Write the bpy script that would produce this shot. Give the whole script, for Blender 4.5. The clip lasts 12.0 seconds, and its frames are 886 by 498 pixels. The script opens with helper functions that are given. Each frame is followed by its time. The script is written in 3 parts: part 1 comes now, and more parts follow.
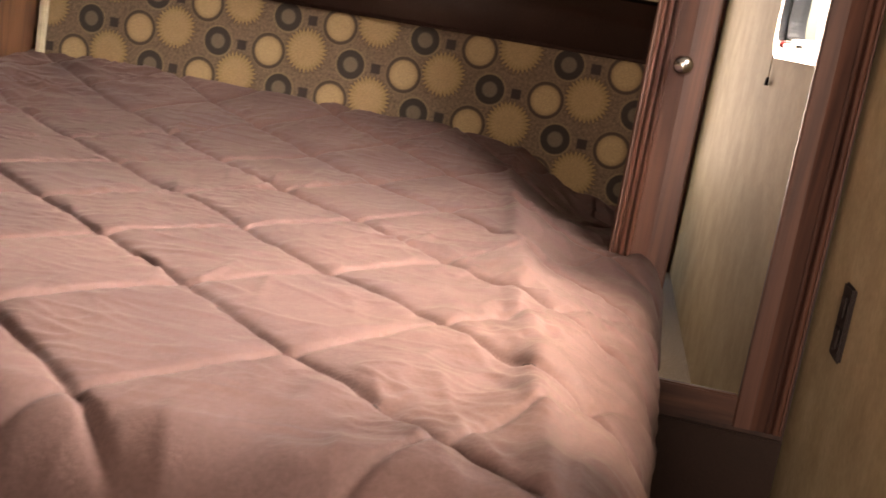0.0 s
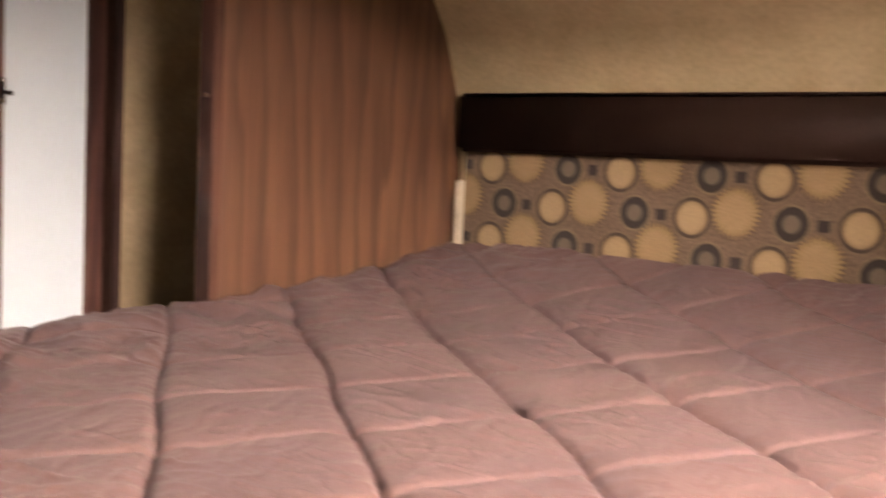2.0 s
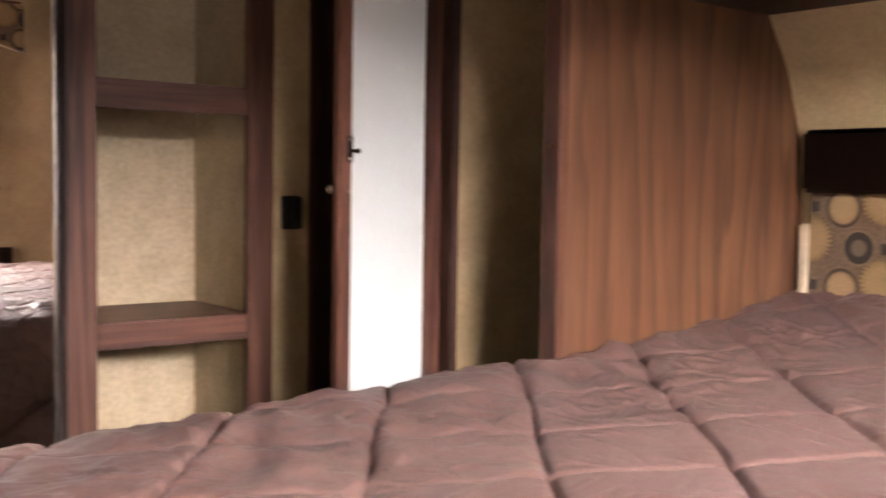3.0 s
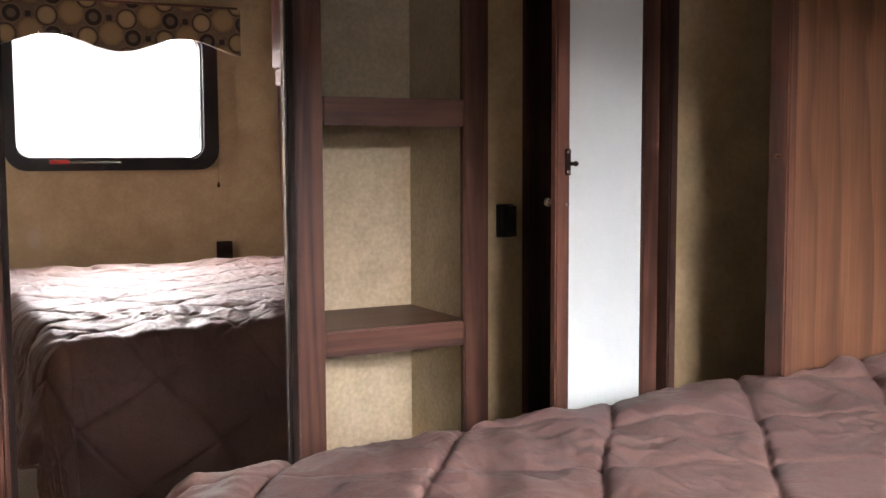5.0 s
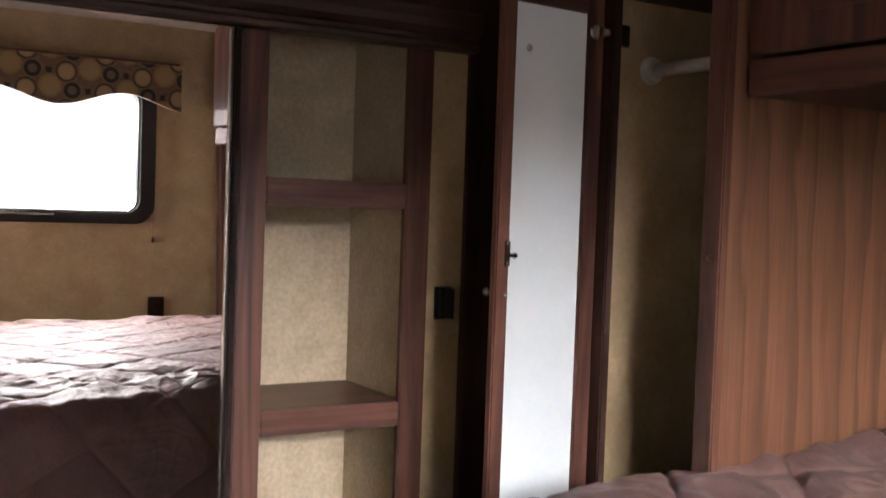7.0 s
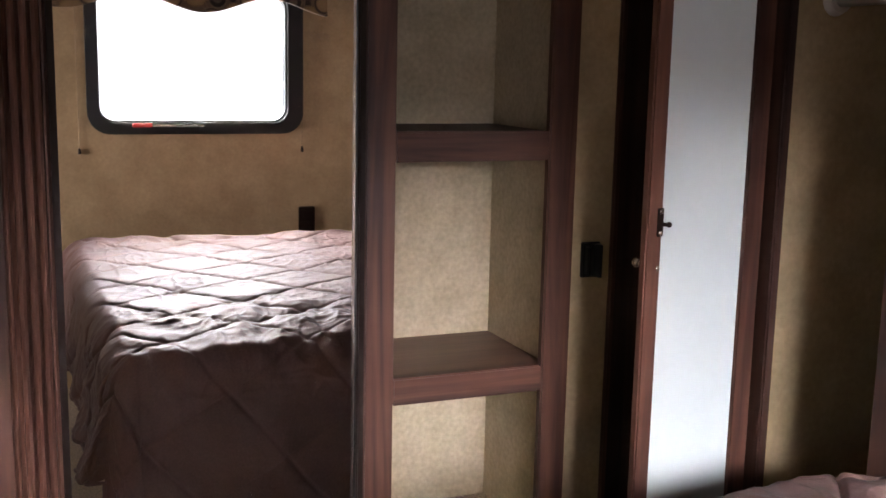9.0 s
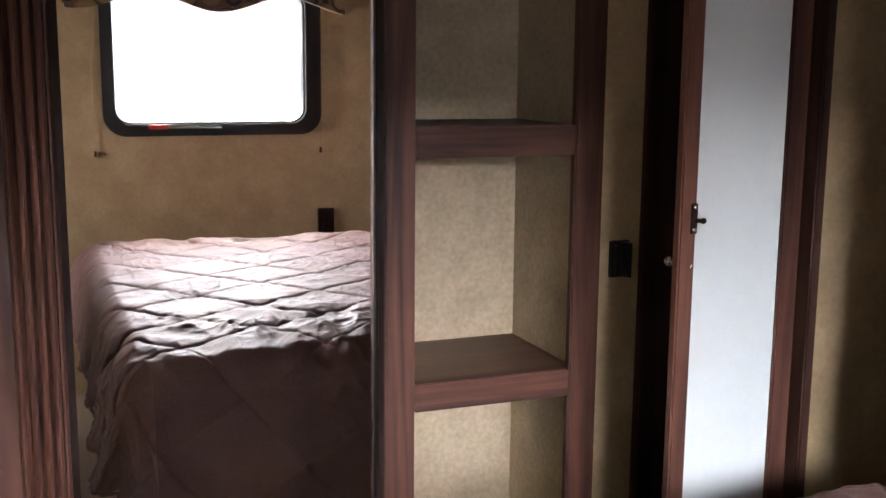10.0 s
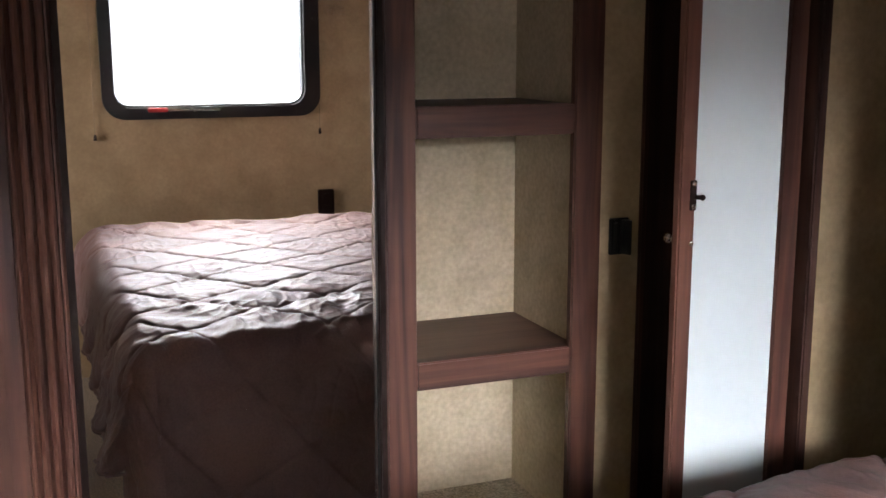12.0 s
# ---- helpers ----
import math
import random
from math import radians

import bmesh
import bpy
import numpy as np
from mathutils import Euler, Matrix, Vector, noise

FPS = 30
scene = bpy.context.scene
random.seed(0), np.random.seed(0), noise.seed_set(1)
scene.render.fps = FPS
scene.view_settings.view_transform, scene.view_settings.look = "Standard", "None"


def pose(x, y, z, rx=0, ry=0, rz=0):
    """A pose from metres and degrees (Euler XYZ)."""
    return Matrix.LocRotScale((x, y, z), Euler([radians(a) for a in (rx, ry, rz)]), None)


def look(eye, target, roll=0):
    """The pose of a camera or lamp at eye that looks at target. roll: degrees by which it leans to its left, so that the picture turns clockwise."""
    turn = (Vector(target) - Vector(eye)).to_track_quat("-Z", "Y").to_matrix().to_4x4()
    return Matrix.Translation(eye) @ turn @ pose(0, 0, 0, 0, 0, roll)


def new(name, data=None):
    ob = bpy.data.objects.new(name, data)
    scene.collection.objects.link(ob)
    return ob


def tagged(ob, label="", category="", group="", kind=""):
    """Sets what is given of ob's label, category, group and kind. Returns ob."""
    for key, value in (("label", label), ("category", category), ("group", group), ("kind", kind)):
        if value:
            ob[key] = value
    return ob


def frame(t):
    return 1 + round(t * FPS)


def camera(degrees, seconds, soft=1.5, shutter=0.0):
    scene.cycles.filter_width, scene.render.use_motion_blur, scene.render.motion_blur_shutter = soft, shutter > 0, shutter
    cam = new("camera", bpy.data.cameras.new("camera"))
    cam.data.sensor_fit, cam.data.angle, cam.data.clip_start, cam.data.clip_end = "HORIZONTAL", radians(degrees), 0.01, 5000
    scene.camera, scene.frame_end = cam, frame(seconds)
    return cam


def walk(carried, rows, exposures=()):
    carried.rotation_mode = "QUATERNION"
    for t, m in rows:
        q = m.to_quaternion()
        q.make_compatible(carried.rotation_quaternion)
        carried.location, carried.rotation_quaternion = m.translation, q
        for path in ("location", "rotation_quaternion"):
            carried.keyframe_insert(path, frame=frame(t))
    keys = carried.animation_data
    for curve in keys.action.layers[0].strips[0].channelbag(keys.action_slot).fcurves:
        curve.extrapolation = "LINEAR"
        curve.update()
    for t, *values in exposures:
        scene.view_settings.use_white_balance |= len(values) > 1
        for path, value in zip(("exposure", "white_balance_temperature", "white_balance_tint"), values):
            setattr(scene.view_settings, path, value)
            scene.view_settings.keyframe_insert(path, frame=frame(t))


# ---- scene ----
cam = camera(45.0, 12.0, shutter=0.5)
PATH = [
    (0, (0.76, -2.381, 0.918), (0.395, -0.446, 0.566), 9.9),
    (0.5, (0.789, -2.284, 0.924), (0.459, -0.338, 0.598), 9.0),
    (1, (0.845, -2.081, 0.936), (0.157, -0.226, 0.65), 6.2),
    (1.5, (0.821, -1.983, 0.94), (-0.199, -0.277, 0.715), 3.8),
    (2, (0.766, -1.952, 0.953), (-0.482, -0.399, 0.785), 2.6),
    (2.5, (0.7, -1.946, 0.961), (-0.754, -0.578, 0.843), 2.0),
    (3, (0.575, -2.005, 0.979), (-1.004, -0.785, 0.857), 0.9),
    (3.5, (0.581, -2.046, 1.025), (-1.111, -0.993, 0.853), -0.4),
    (5.5, (0.543, -2.056, 1.05), (-1.226, -1.139, 0.881), -0.2),
    (6, (0.541, -2.097, 1.055), (-1.171, -1.074, 0.911), 0.6),
    (6.5, (0.542, -2.1, 1.08), (-1.128, -1.006, 0.964), 1.1),
    (7, (0.561, -2.077, 1.126), (-1.149, -1.042, 1.043), 2.0),
    (7.5, (0.534, -1.993, 1.298), (-1.229, -1.072, 1.088), 1.5),
    (9.5, (0.366, -1.942, 1.279), (-1.461, -1.2, 0.941), 0.9),
    (10, (0.334, -1.925, 1.271), (-1.501, -1.204, 0.936), 0.5),
    (10.5, (0.33, -1.924, 1.271), (-1.507, -1.212, 0.927), 0.3),
    (11, (0.335, -1.929, 1.276), (-1.501, -1.221, 0.916), -0.0),
    (11.5, (0.339, -1.931, 1.271), (-1.497, -1.227, 0.902), -0.1),
    (12, (0.344, -1.931, 1.271), (-1.485, -1.212, 0.9), -0.1),
]
walk(cam, [(t, look(eye, target, roll)) for t, eye, target, roll in PATH],
     exposures=[(0.0, 1.45, 8200, 20), (1.0, 1.24, 8400, 27), (1.5, 1.22, 8500, 29), (2.0, 1.55, 8150, 28), (2.5, 1.86, 7850, 27), (3.5, 1.88, 7350, 24), (5.5, 1.6, 6900, 20), (7.5, 1.6, 6800, 20), (9.5, 1.57, 6550, 19), (12.0, 1.53, 6420, 16)])

# ---- world and light ----
world = bpy.data.worlds.new("world")
scene.world = world
world.use_nodes = True
wn, wl = world.node_tree.nodes, world.node_tree.links
sky = wn.new("ShaderNodeTexSky")
sky.sky_type = "NISHITA"
sky.sun_disc = False
sky.sun_elevation, sky.sun_rotation = radians(60), radians(93)
wn["Background"].inputs["Strength"].default_value = 0.15
wl.new(sky.outputs[0], wn["Background"].inputs["Color"])

sun = new("sun", bpy.data.lights.new("sun", "SUN"))
sun.data.energy, sun.data.angle, sun.data.color = 2.6, radians(13), (1.0, 0.93, 0.84)
sun.matrix_world = look((2.9, -1.4, 5.0), (0.0, -1.2, 0.0))

# daylight that comes down through the side window
day = new("window_daylight", bpy.data.lights.new("window_daylight", "AREA"))
day.data.shape, day.data.size, day.data.size_y = "RECTANGLE", 7.6, 3.0
day.data.energy, day.data.color = 1430.0, (0.97, 0.99, 1.0)
day.matrix_world = look((4.1, -1.2, 3.2), (1.06, -1.2, 1.28))

# daylight that enters by the doorway at the foot end
door_light = new("doorway_daylight", bpy.data.lights.new("doorway_daylight", "AREA"))
door_light.data.shape, door_light.data.size, door_light.data.size_y = "RECTANGLE", 0.5, 1.0
door_light.data.spread = radians(60)
door_light.data.energy, door_light.data.color = 2.3, (1.0, 0.9, 0.84)
door_light.matrix_world = look((0.7, -3.52, 0.95), (1.04, -1.0, 0.74))


# ---- materials ----
def material(name, color, rough=0.6, metal=0.0, second=None, scale=8.0, stretch=(1, 1, 1), bump=0.1, bump_scale=60.0,
             fine=0.25, sheen=0.0, coat=0.0, detail=6.0, contrast=(0.35, 0.65), warp=0.0):
    """A principled material: two colours mixed by broad noise, fine grain on top, and fine relief."""
    m = bpy.data.materials.new(name)
    m.use_nodes = True
    n, k = m.node_tree.nodes, m.node_tree.links
    b = n["Principled BSDF"]
    b.inputs["Roughness"].default_value, b.inputs["Metallic"].default_value = rough, metal
    b.inputs["Sheen Weight"].default_value, b.inputs["Coat Weight"].default_value = sheen, coat
    tc, mp = n.new("ShaderNodeTexCoord"), n.new("ShaderNodeMapping")
    mp.inputs["Scale"].default_value = stretch
    k.new(tc.outputs["Object"], mp.inputs["Vector"])
    a, f = n.new("ShaderNodeTexNoise"), n.new("ShaderNodeTexNoise")
    a.inputs["Scale"].default_value, a.inputs["Detail"].default_value = scale, detail
    a.inputs["Distortion"].default_value = warp
    f.inputs["Scale"].default_value, f.inputs["Detail"].default_value = bump_scale, 4
    k.new(mp.outputs[0], a.inputs["Vector"])
    k.new(mp.outputs[0], f.inputs["Vector"])
    r = n.new("ShaderNodeValToRGB")
    second = second or tuple(c * 0.75 for c in color)
    r.color_ramp.elements[0].position, r.color_ramp.elements[1].position = contrast
    r.color_ramp.elements[0].color, r.color_ramp.elements[1].color = (*second, 1), (*color, 1)
    k.new(a.outputs["Fac"], r.inputs["Fac"])
    mix = n.new("ShaderNodeMix")
    mix.data_type, mix.blend_type = "RGBA", "OVERLAY"
    mix.inputs["Factor"].default_value = fine
    k.new(r.outputs[0], mix.inputs["A"])
    k.new(f.outputs["Fac"], mix.inputs["B"])
    k.new(mix.outputs["Result"], b.inputs["Base Color"])
    bp = n.new("ShaderNodeBump")
    bp.inputs["Strength"].default_value, bp.inputs["Distance"].default_value = bump, 0.004
    k.new(f.outputs["Fac"], bp.inputs["Height"])
    k.new(bp.outputs[0], b.inputs["Normal"])
    return m


def wood(name, light, dark, along="z", rough=0.5, scale=16.0):
    """Wood with long flowing grain along one axis."""
    m = material(name, light, rough, 0, dark, scale, {"z": (1, 1, 0.06), "y": (1, 0.06, 1), "x": (0.06, 1, 1)}[along],
                 bump=0.08, bump_scale=120.0, fine=0.35, contrast=(0.37, 0.62), warp=1.4, detail=8.0)
    m.node_tree.nodes["Principled BSDF"].inputs["Specular IOR Level"].default_value = 0.3
    m.node_tree.nodes["Principled BSDF"].inputs["Coat Weight"].default_value = 0.05
    m.node_tree.nodes["Principled BSDF"].inputs["Coat Roughness"].default_value = 0.3
    return m


def grained_panel(name, light, mid, dark):
    """Veneer with broad wavy figure running upwards."""
    m = bpy.data.materials.new(name)
    m.use_nodes = True
    n, k = m.node_tree.nodes, m.node_tree.links
    b = n["Principled BSDF"]
    b.inputs["Roughness"].default_value = 0.42
    b.inputs["Coat Weight"].default_value, b.inputs["Coat Roughness"].default_value = 0.15, 0.3
    tc, mp, mq = n.new("ShaderNodeTexCoord"), n.new("ShaderNodeMapping"), n.new("ShaderNodeMapping")
    mp.inputs["Scale"].default_value, mq.inputs["Scale"].default_value = (1, 1, 0.13), (1, 1, 0.02)
    k.new(tc.outputs["Object"], mp.inputs["Vector"])
    k.new(tc.outputs["Object"], mq.inputs["Vector"])
    w, f, v = n.new("ShaderNodeTexNoise"), n.new("ShaderNodeTexNoise"), n.new("ShaderNodeTexWave")
    w.inputs["Scale"].default_value, w.inputs["Detail"].default_value = 7.0, 5.0
    w.inputs["Roughness"].default_value, w.inputs["Distortion"].default_value = 0.55, 1.2
    f.inputs["Scale"].default_value, f.inputs["Detail"].default_value = 210.0, 5.0
    v.wave_type, v.bands_direction, v.wave_profile = "BANDS", "Y", "SAW"
    for key, value in (("Scale", 4.2), ("Distortion", 15.0), ("Detail", 3.0), ("Detail Scale", 1.6), ("Detail Roughness", 0.5)):
        v.inputs[key].default_value = value
    k.new(mp.outputs[0], w.inputs["Vector"])
    k.new(mp.outputs[0], v.inputs["Vector"])
    k.new(mq.outputs[0], f.inputs["Vector"])
    r = n.new("ShaderNodeValToRGB")
    e = r.color_ramp.elements
    e[0].color, e[1].color = (*mid, 1), (*light, 1)
    e[0].position, e[1].position = 0.36, 0.62
    k.new(w.outputs["Fac"], r.inputs["Fac"])
    line = n.new("ShaderNodeValToRGB")
    g = line.color_ramp.elements
    g[0].color, g[1].color = (0, 0, 0, 1), (0, 0, 0, 1)
    g.new(0.45).color, g.new(0.86).color, g.new(0.93).color = (0.12, 0.12, 0.12, 1), (0.75, 0.75, 0.75, 1), (0.4, 0.4, 0.4, 1)
    k.new(v.outputs["Fac"], line.inputs["Fac"])
    veins = n.new("ShaderNodeMix")
    veins.data_type = "RGBA"
    k.new(line.outputs[0], veins.inputs["Factor"])
    k.new(r.outputs[0], veins.inputs["A"])
    veins.inputs["B"].default_value = (*dark, 1)
    mix = n.new("ShaderNodeMix")
    mix.data_type, mix.blend_type = "RGBA", "OVERLAY"
    mix.inputs["Factor"].default_value = 0.4
    k.new(veins.outputs["Result"], mix.inputs["A"])
    k.new(f.outputs["Fac"], mix.inputs["B"])
    k.new(mix.outputs["Result"], b.inputs["Base Color"])
    bp = n.new("ShaderNodeBump")
    bp.inputs["Strength"].default_value, bp.inputs["Distance"].default_value = 0.08, 0.003
    k.new(f.outputs["Fac"], bp.inputs["Height"])
    k.new(bp.outputs[0], b.inputs["Normal"])
    return m


def circle_fabric(name, across, period=0.3275, rows=0.1645, x0=-0.301, z0=0.861):
    """Woven upholstery print: cream dots, ragged tan discs, dark rings and small squares in a half-drop repeat."""
    m = bpy.data.materials.new(name)
    m.use_nodes = True
    n, k = m.node_tree.nodes, m.node_tree.links
    b = n["Principled BSDF"]
    b.inputs["Roughness"].default_value, b.inputs["Sheen Weight"].default_value = 0.85, 0.2

    def calc(op, a, c=0.0, d=0.0):
        q = n.new("ShaderNodeMath")
        q.operation = op
        for i, v in enumerate((a, c, d)):
            if isinstance(v, (int, float)):
                q.inputs[i].default_value = v
            else:
                k.new(v, q.inputs[i])
        return q.outputs[0]

    tc, sp = n.new("ShaderNodeTexCoord"), n.new("ShaderNodeSeparateXYZ")
    k.new(tc.outputs["Object"], sp.inputs[0])
    px, pz = sp.outputs[across], sp.outputs["Z"]
    wob = n.new("ShaderNodeTexNoise")
    wob.inputs["Scale"].default_value, wob.inputs["Detail"].default_value = 150.0, 3.0
    k.new(tc.outputs["Object"], wob.inputs["Vector"])
    ragged = calc("MULTIPLY", calc("SUBTRACT", wob.outputs["Fac"], 0.5), 0.014)

    def reach(dx, dz, square=False, rays=0.0):
        """Distance to the nearest repeat of a motif; rays cut its rim into a sunburst."""
        best = None
        for sx, sz in ((0, 0), (period / 2, rows / 2)):
            wx = calc("WRAP", calc("SUBTRACT", px, x0 + dx + sx), period / 2, -period / 2)
            wz = calc("WRAP", calc("SUBTRACT", pz, z0 + dz + sz), rows / 2, -rows / 2)
            if square:
                d = calc("MAXIMUM", calc("ABSOLUTE", wx), calc("ABSOLUTE", wz))
                best = d if best is None else calc("MINIMUM", best, d)
                continue
            d = calc("SQRT", calc("ADD", calc("MULTIPLY", wx, wx), calc("MULTIPLY", wz, wz)))
            if rays:
                d = calc("ADD", d, calc("MULTIPLY", calc("SINE", calc("MULTIPLY", calc("ARCTAN2", wz, wx), 30.0)), rays))
            best = d if best is None else calc("MINIMUM", best, d)
        return best

    def within(d, r, soft=0.002):
        q = n.new("ShaderNodeMapRange")
        q.interpolation_type = "SMOOTHSTEP"
        for i, v in (("From Min", r - soft), ("From Max", r + soft), ("To Min", 1.0), ("To Max", 0.0)):
            q.inputs[i].default_value = v
        k.new(d, q.inputs["Value"])
        return q.outputs[0]

    base = n.new("ShaderNodeValToRGB")
    base.color_ramp.elements[0].color, base.color_ramp.elements[1].color = (0.07, 0.043, 0.025, 1), (0.15, 0.099, 0.058, 1)
    base.color_ramp.elements[0].position, base.color_ramp.elements[1].position = 0.3, 0.7
    k.new(wob.outputs["Fac"], base.inputs["Fac"])
    state = {"c": base.outputs[0]}

    def lay(mask, color):
        q = n.new("ShaderNodeMix")
        q.data_type = "RGBA"
        k.new(mask, q.inputs["Factor"])
        k.new(state["c"], q.inputs["A"])
        q.inputs["B"].default_value = (color[0] * 0.76, color[1] * 0.71, color[2] * 0.66, 1)
        state["c"] = q.outputs["Result"]

    dark, cream, big, square = reach(0, 0), reach(0.127, -0.002), reach(0.217, 0.014, rays=0.0045), reach(0.06, 0.0, True)
    rag = calc("ADD", big, ragged)
    lay(within(rag, 0.052, 0.003), (0.085, 0.053, 0.03))
    lay(within(rag, 0.047, 0.004), (0.276, 0.1914, 0.084))
    lay(within(big, 0.036, 0.006), (0.33, 0.232, 0.116))
    lay(within(cream, 0.044), (0.18, 0.1276, 0.0728))
    lay(within(cream, 0.041), (0.051, 0.029, 0.0168))
    lay(within(cream, 0.033, 0.003), (0.312, 0.2204, 0.112))
    lay(within(cream, 0.026, 0.006), (0.384, 0.2842, 0.1512))
    lay(within(dark, 0.037), (0.204, 0.1508, 0.084))
    lay(within(dark, 0.033), (0.022, 0.0125, 0.007))
    lay(within(dark, 0.017, 0.003), (0.132, 0.1044, 0.0728))
    lay(within(square, 0.011), (0.024, 0.0116, 0.0078))
    weave = n.new("ShaderNodeTexNoise")
    weave.inputs["Scale"].default_value, weave.inputs["Detail"].default_value = 420.0, 2.0
    k.new(tc.outputs["Object"], weave.inputs["Vector"])
    mix = n.new("ShaderNodeMix")
    mix.data_type, mix.blend_type = "RGBA", "OVERLAY"
    mix.inputs["Factor"].default_value = 0.4
    k.new(state["c"], mix.inputs["A"])
    k.new(weave.outputs["Fac"], mix.inputs["B"])
    k.new(mix.outputs["Result"], b.inputs["Base Color"])
    bp = n.new("ShaderNodeBump")
    bp.inputs["Strength"].default_value, bp.inputs["Distance"].default_value = 0.25, 0.003
    k.new(weave.outputs["Fac"], bp.inputs["Height"])
    k.new(bp.outputs[0], b.inputs["Normal"])
    return m


M_WALL = material("tan_wallpaper", (0.5, 0.395, 0.245), 0.7, second=(0.41, 0.315, 0.19), scale=9, bump=0.06, bump_scale=90, fine=0.2)
M_LINING = material("grey_tan_lining_paper", (0.53, 0.45, 0.325), 0.7, second=(0.46, 0.387, 0.272), scale=15, bump=0.06, bump_scale=90, fine=0.3)
M_CEIL = material("white_ceiling_board", (0.56, 0.52, 0.47), 0.7, second=(0.5, 0.46, 0.42), scale=3, bump=0.05)
M_WOOD = wood("brown_wood", (0.118, 0.05, 0.034), (0.042, 0.017, 0.0125))
M_WOOD_Y = wood("brown_wood_level", (0.118, 0.05, 0.034), (0.042, 0.017, 0.0125), "y")
M_WOOD_X = wood("brown_wood_across", (0.122, 0.053, 0.035), (0.045, 0.019, 0.0135), "x")
M_PANEL = grained_panel("walnut_veneer", (0.175, 0.084, 0.043), (0.115, 0.051, 0.027), (0.046, 0.018, 0.011))
M_DARK = material("dark_brown_vinyl", (0.033, 0.016, 0.011), 0.6, second=(0.026, 0.013, 0.009), scale=5, bump=0.1, bump_scale=200)
M_DARKWOOD = wood("dark_wood", (0.05, 0.021, 0.0145), (0.02, 0.009, 0.0065))
M_TRACK = material("dark_gloss_rail", (0.05, 0.024, 0.018), 0.42, second=(0.04, 0.019, 0.014), coat=0.12, bump=0.03)
M_QUILT = material("mauve_brown_quilt", (0.134, 0.079, 0.0695), 0.52, second=(0.108, 0.065, 0.060), scale=5, bump=0.16, bump_scale=200, fine=0.3, sheen=0.03)
M_QUILT.node_tree.nodes["Principled BSDF"].inputs["Specular IOR Level"].default_value = 0.10
M_QUILT.node_tree.nodes["Principled BSDF"].inputs["Specular Tint"].default_value = (1.0, 0.82, 0.76, 1)
M_MATTRESS = material("mattress_ticking", (0.6, 0.57, 0.52), 0.8)
M_CARPET = material("beige_carpet", (0.47, 0.39, 0.29), 0.95, second=(0.25, 0.2, 0.14), scale=160, bump=0.8, bump_scale=260, fine=0.6)
M_WHITE = material("white_door_board", (0.63, 0.71, 0.72), 0.45, second=(0.6, 0.675, 0.685), scale=3, bump=0.02, fine=0.05)
M_BLACK = material("black_window_frame", (0.02, 0.02, 0.022), 0.3, second=(0.015, 0.015, 0.016), bump=0.05)
M_BLACKP = material("black_plastic", (0.02, 0.02, 0.022), 0.35, bump=0.05)
M_BROWNP = material("dark_brown_plastic", (0.018, 0.01, 0.008), 0.5, bump=0.03)
M_BROWNP.node_tree.nodes["Principled BSDF"].inputs["Specular IOR Level"].default_value = 0.12
for m, level in ((M_BLACKP, 0.2), (M_DARK, 0.2), (M_WALL, 0.03), (M_LINING, 0.03)):
    m.node_tree.nodes["Principled BSDF"].inputs["Specular IOR Level"].default_value = level
M_CHROME = material("brushed_nickel", (0.75, 0.72, 0.68), 0.22, 1.0, bump=0.02, fine=0.1)
M_BRASS = material("aged_brass", (0.2, 0.12, 0.07), 0.35, 1.0, bump=0.03)
M_RED = material("red_plastic", (0.6, 0.03, 0.03), 0.4)
M_BUMPER = material("grey_felt", (0.36, 0.36, 0.35), 0.9)
M_RODW = material("white_rod", (0.75, 0.72, 0.66), 0.4, bump=0.02)
M_CREAMTRIM = material("cream_trim", (0.6, 0.52, 0.38), 0.5)
M_CORD = material("cord", (0.4, 0.32, 0.2), 0.8)
M_FABRIC = circle_fabric("circle_print_fabric", "X")
M_FABRIC_Y = circle_fabric("circle_print_valance", "Y", 0.30, 0.15, -1.30, 1.60)
M_GROUND = material("grey_concrete", (0.36, 0.35, 0.33), 0.9, second=(0.28, 0.275, 0.265), scale=2)

M_MIRROR = bpy.data.materials.new("mirror_glass")
M_MIRROR.use_nodes = True
mb = M_MIRROR.node_tree.nodes["Principled BSDF"]
mb.inputs["Base Color"].default_value, mb.inputs["Metallic"].default_value, mb.inputs["Roughness"].default_value = (0.86, 0.86, 0.85, 1), 1.0, 0.012

mt, ml = M_MIRROR.node_tree.nodes, M_MIRROR.node_tree.links
smear, ramp, co = mt.new("ShaderNodeTexNoise"), mt.new("ShaderNodeMapRange"), mt.new("ShaderNodeTexCoord")
smear.inputs["Scale"].default_value, smear.inputs["Detail"].default_value = 9.0, 5.0
for key, value in (("From Min", 0.62), ("From Max", 0.8), ("To Min", 0.012), ("To Max", 0.09)):
    ramp.inputs[key].default_value = value
ml.new(co.outputs["Object"], smear.inputs["Vector"])
ml.new(smear.outputs["Fac"], ramp.inputs["Value"])
ml.new(ramp.outputs[0], mb.inputs["Roughness"])
spots, film, veil, mixed = mt.new("ShaderNodeTexNoise"), mt.new("ShaderNodeMapRange"), mt.new("ShaderNodeBsdfDiffuse"), mt.new("ShaderNodeMixShader")
spots.inputs["Scale"].default_value, spots.inputs["Detail"].default_value = 13.0, 4.0
for key, value in (("From Min", 0.69), ("From Max", 0.80), ("To Min", 0.0), ("To Max", 0.3)):
    film.inputs[key].default_value = value
veil.inputs["Color"].default_value = (0.7, 0.68, 0.64, 1)
ml.new(co.outputs["Object"], spots.inputs["Vector"])
ml.new(spots.outputs["Fac"], film.inputs["Value"])
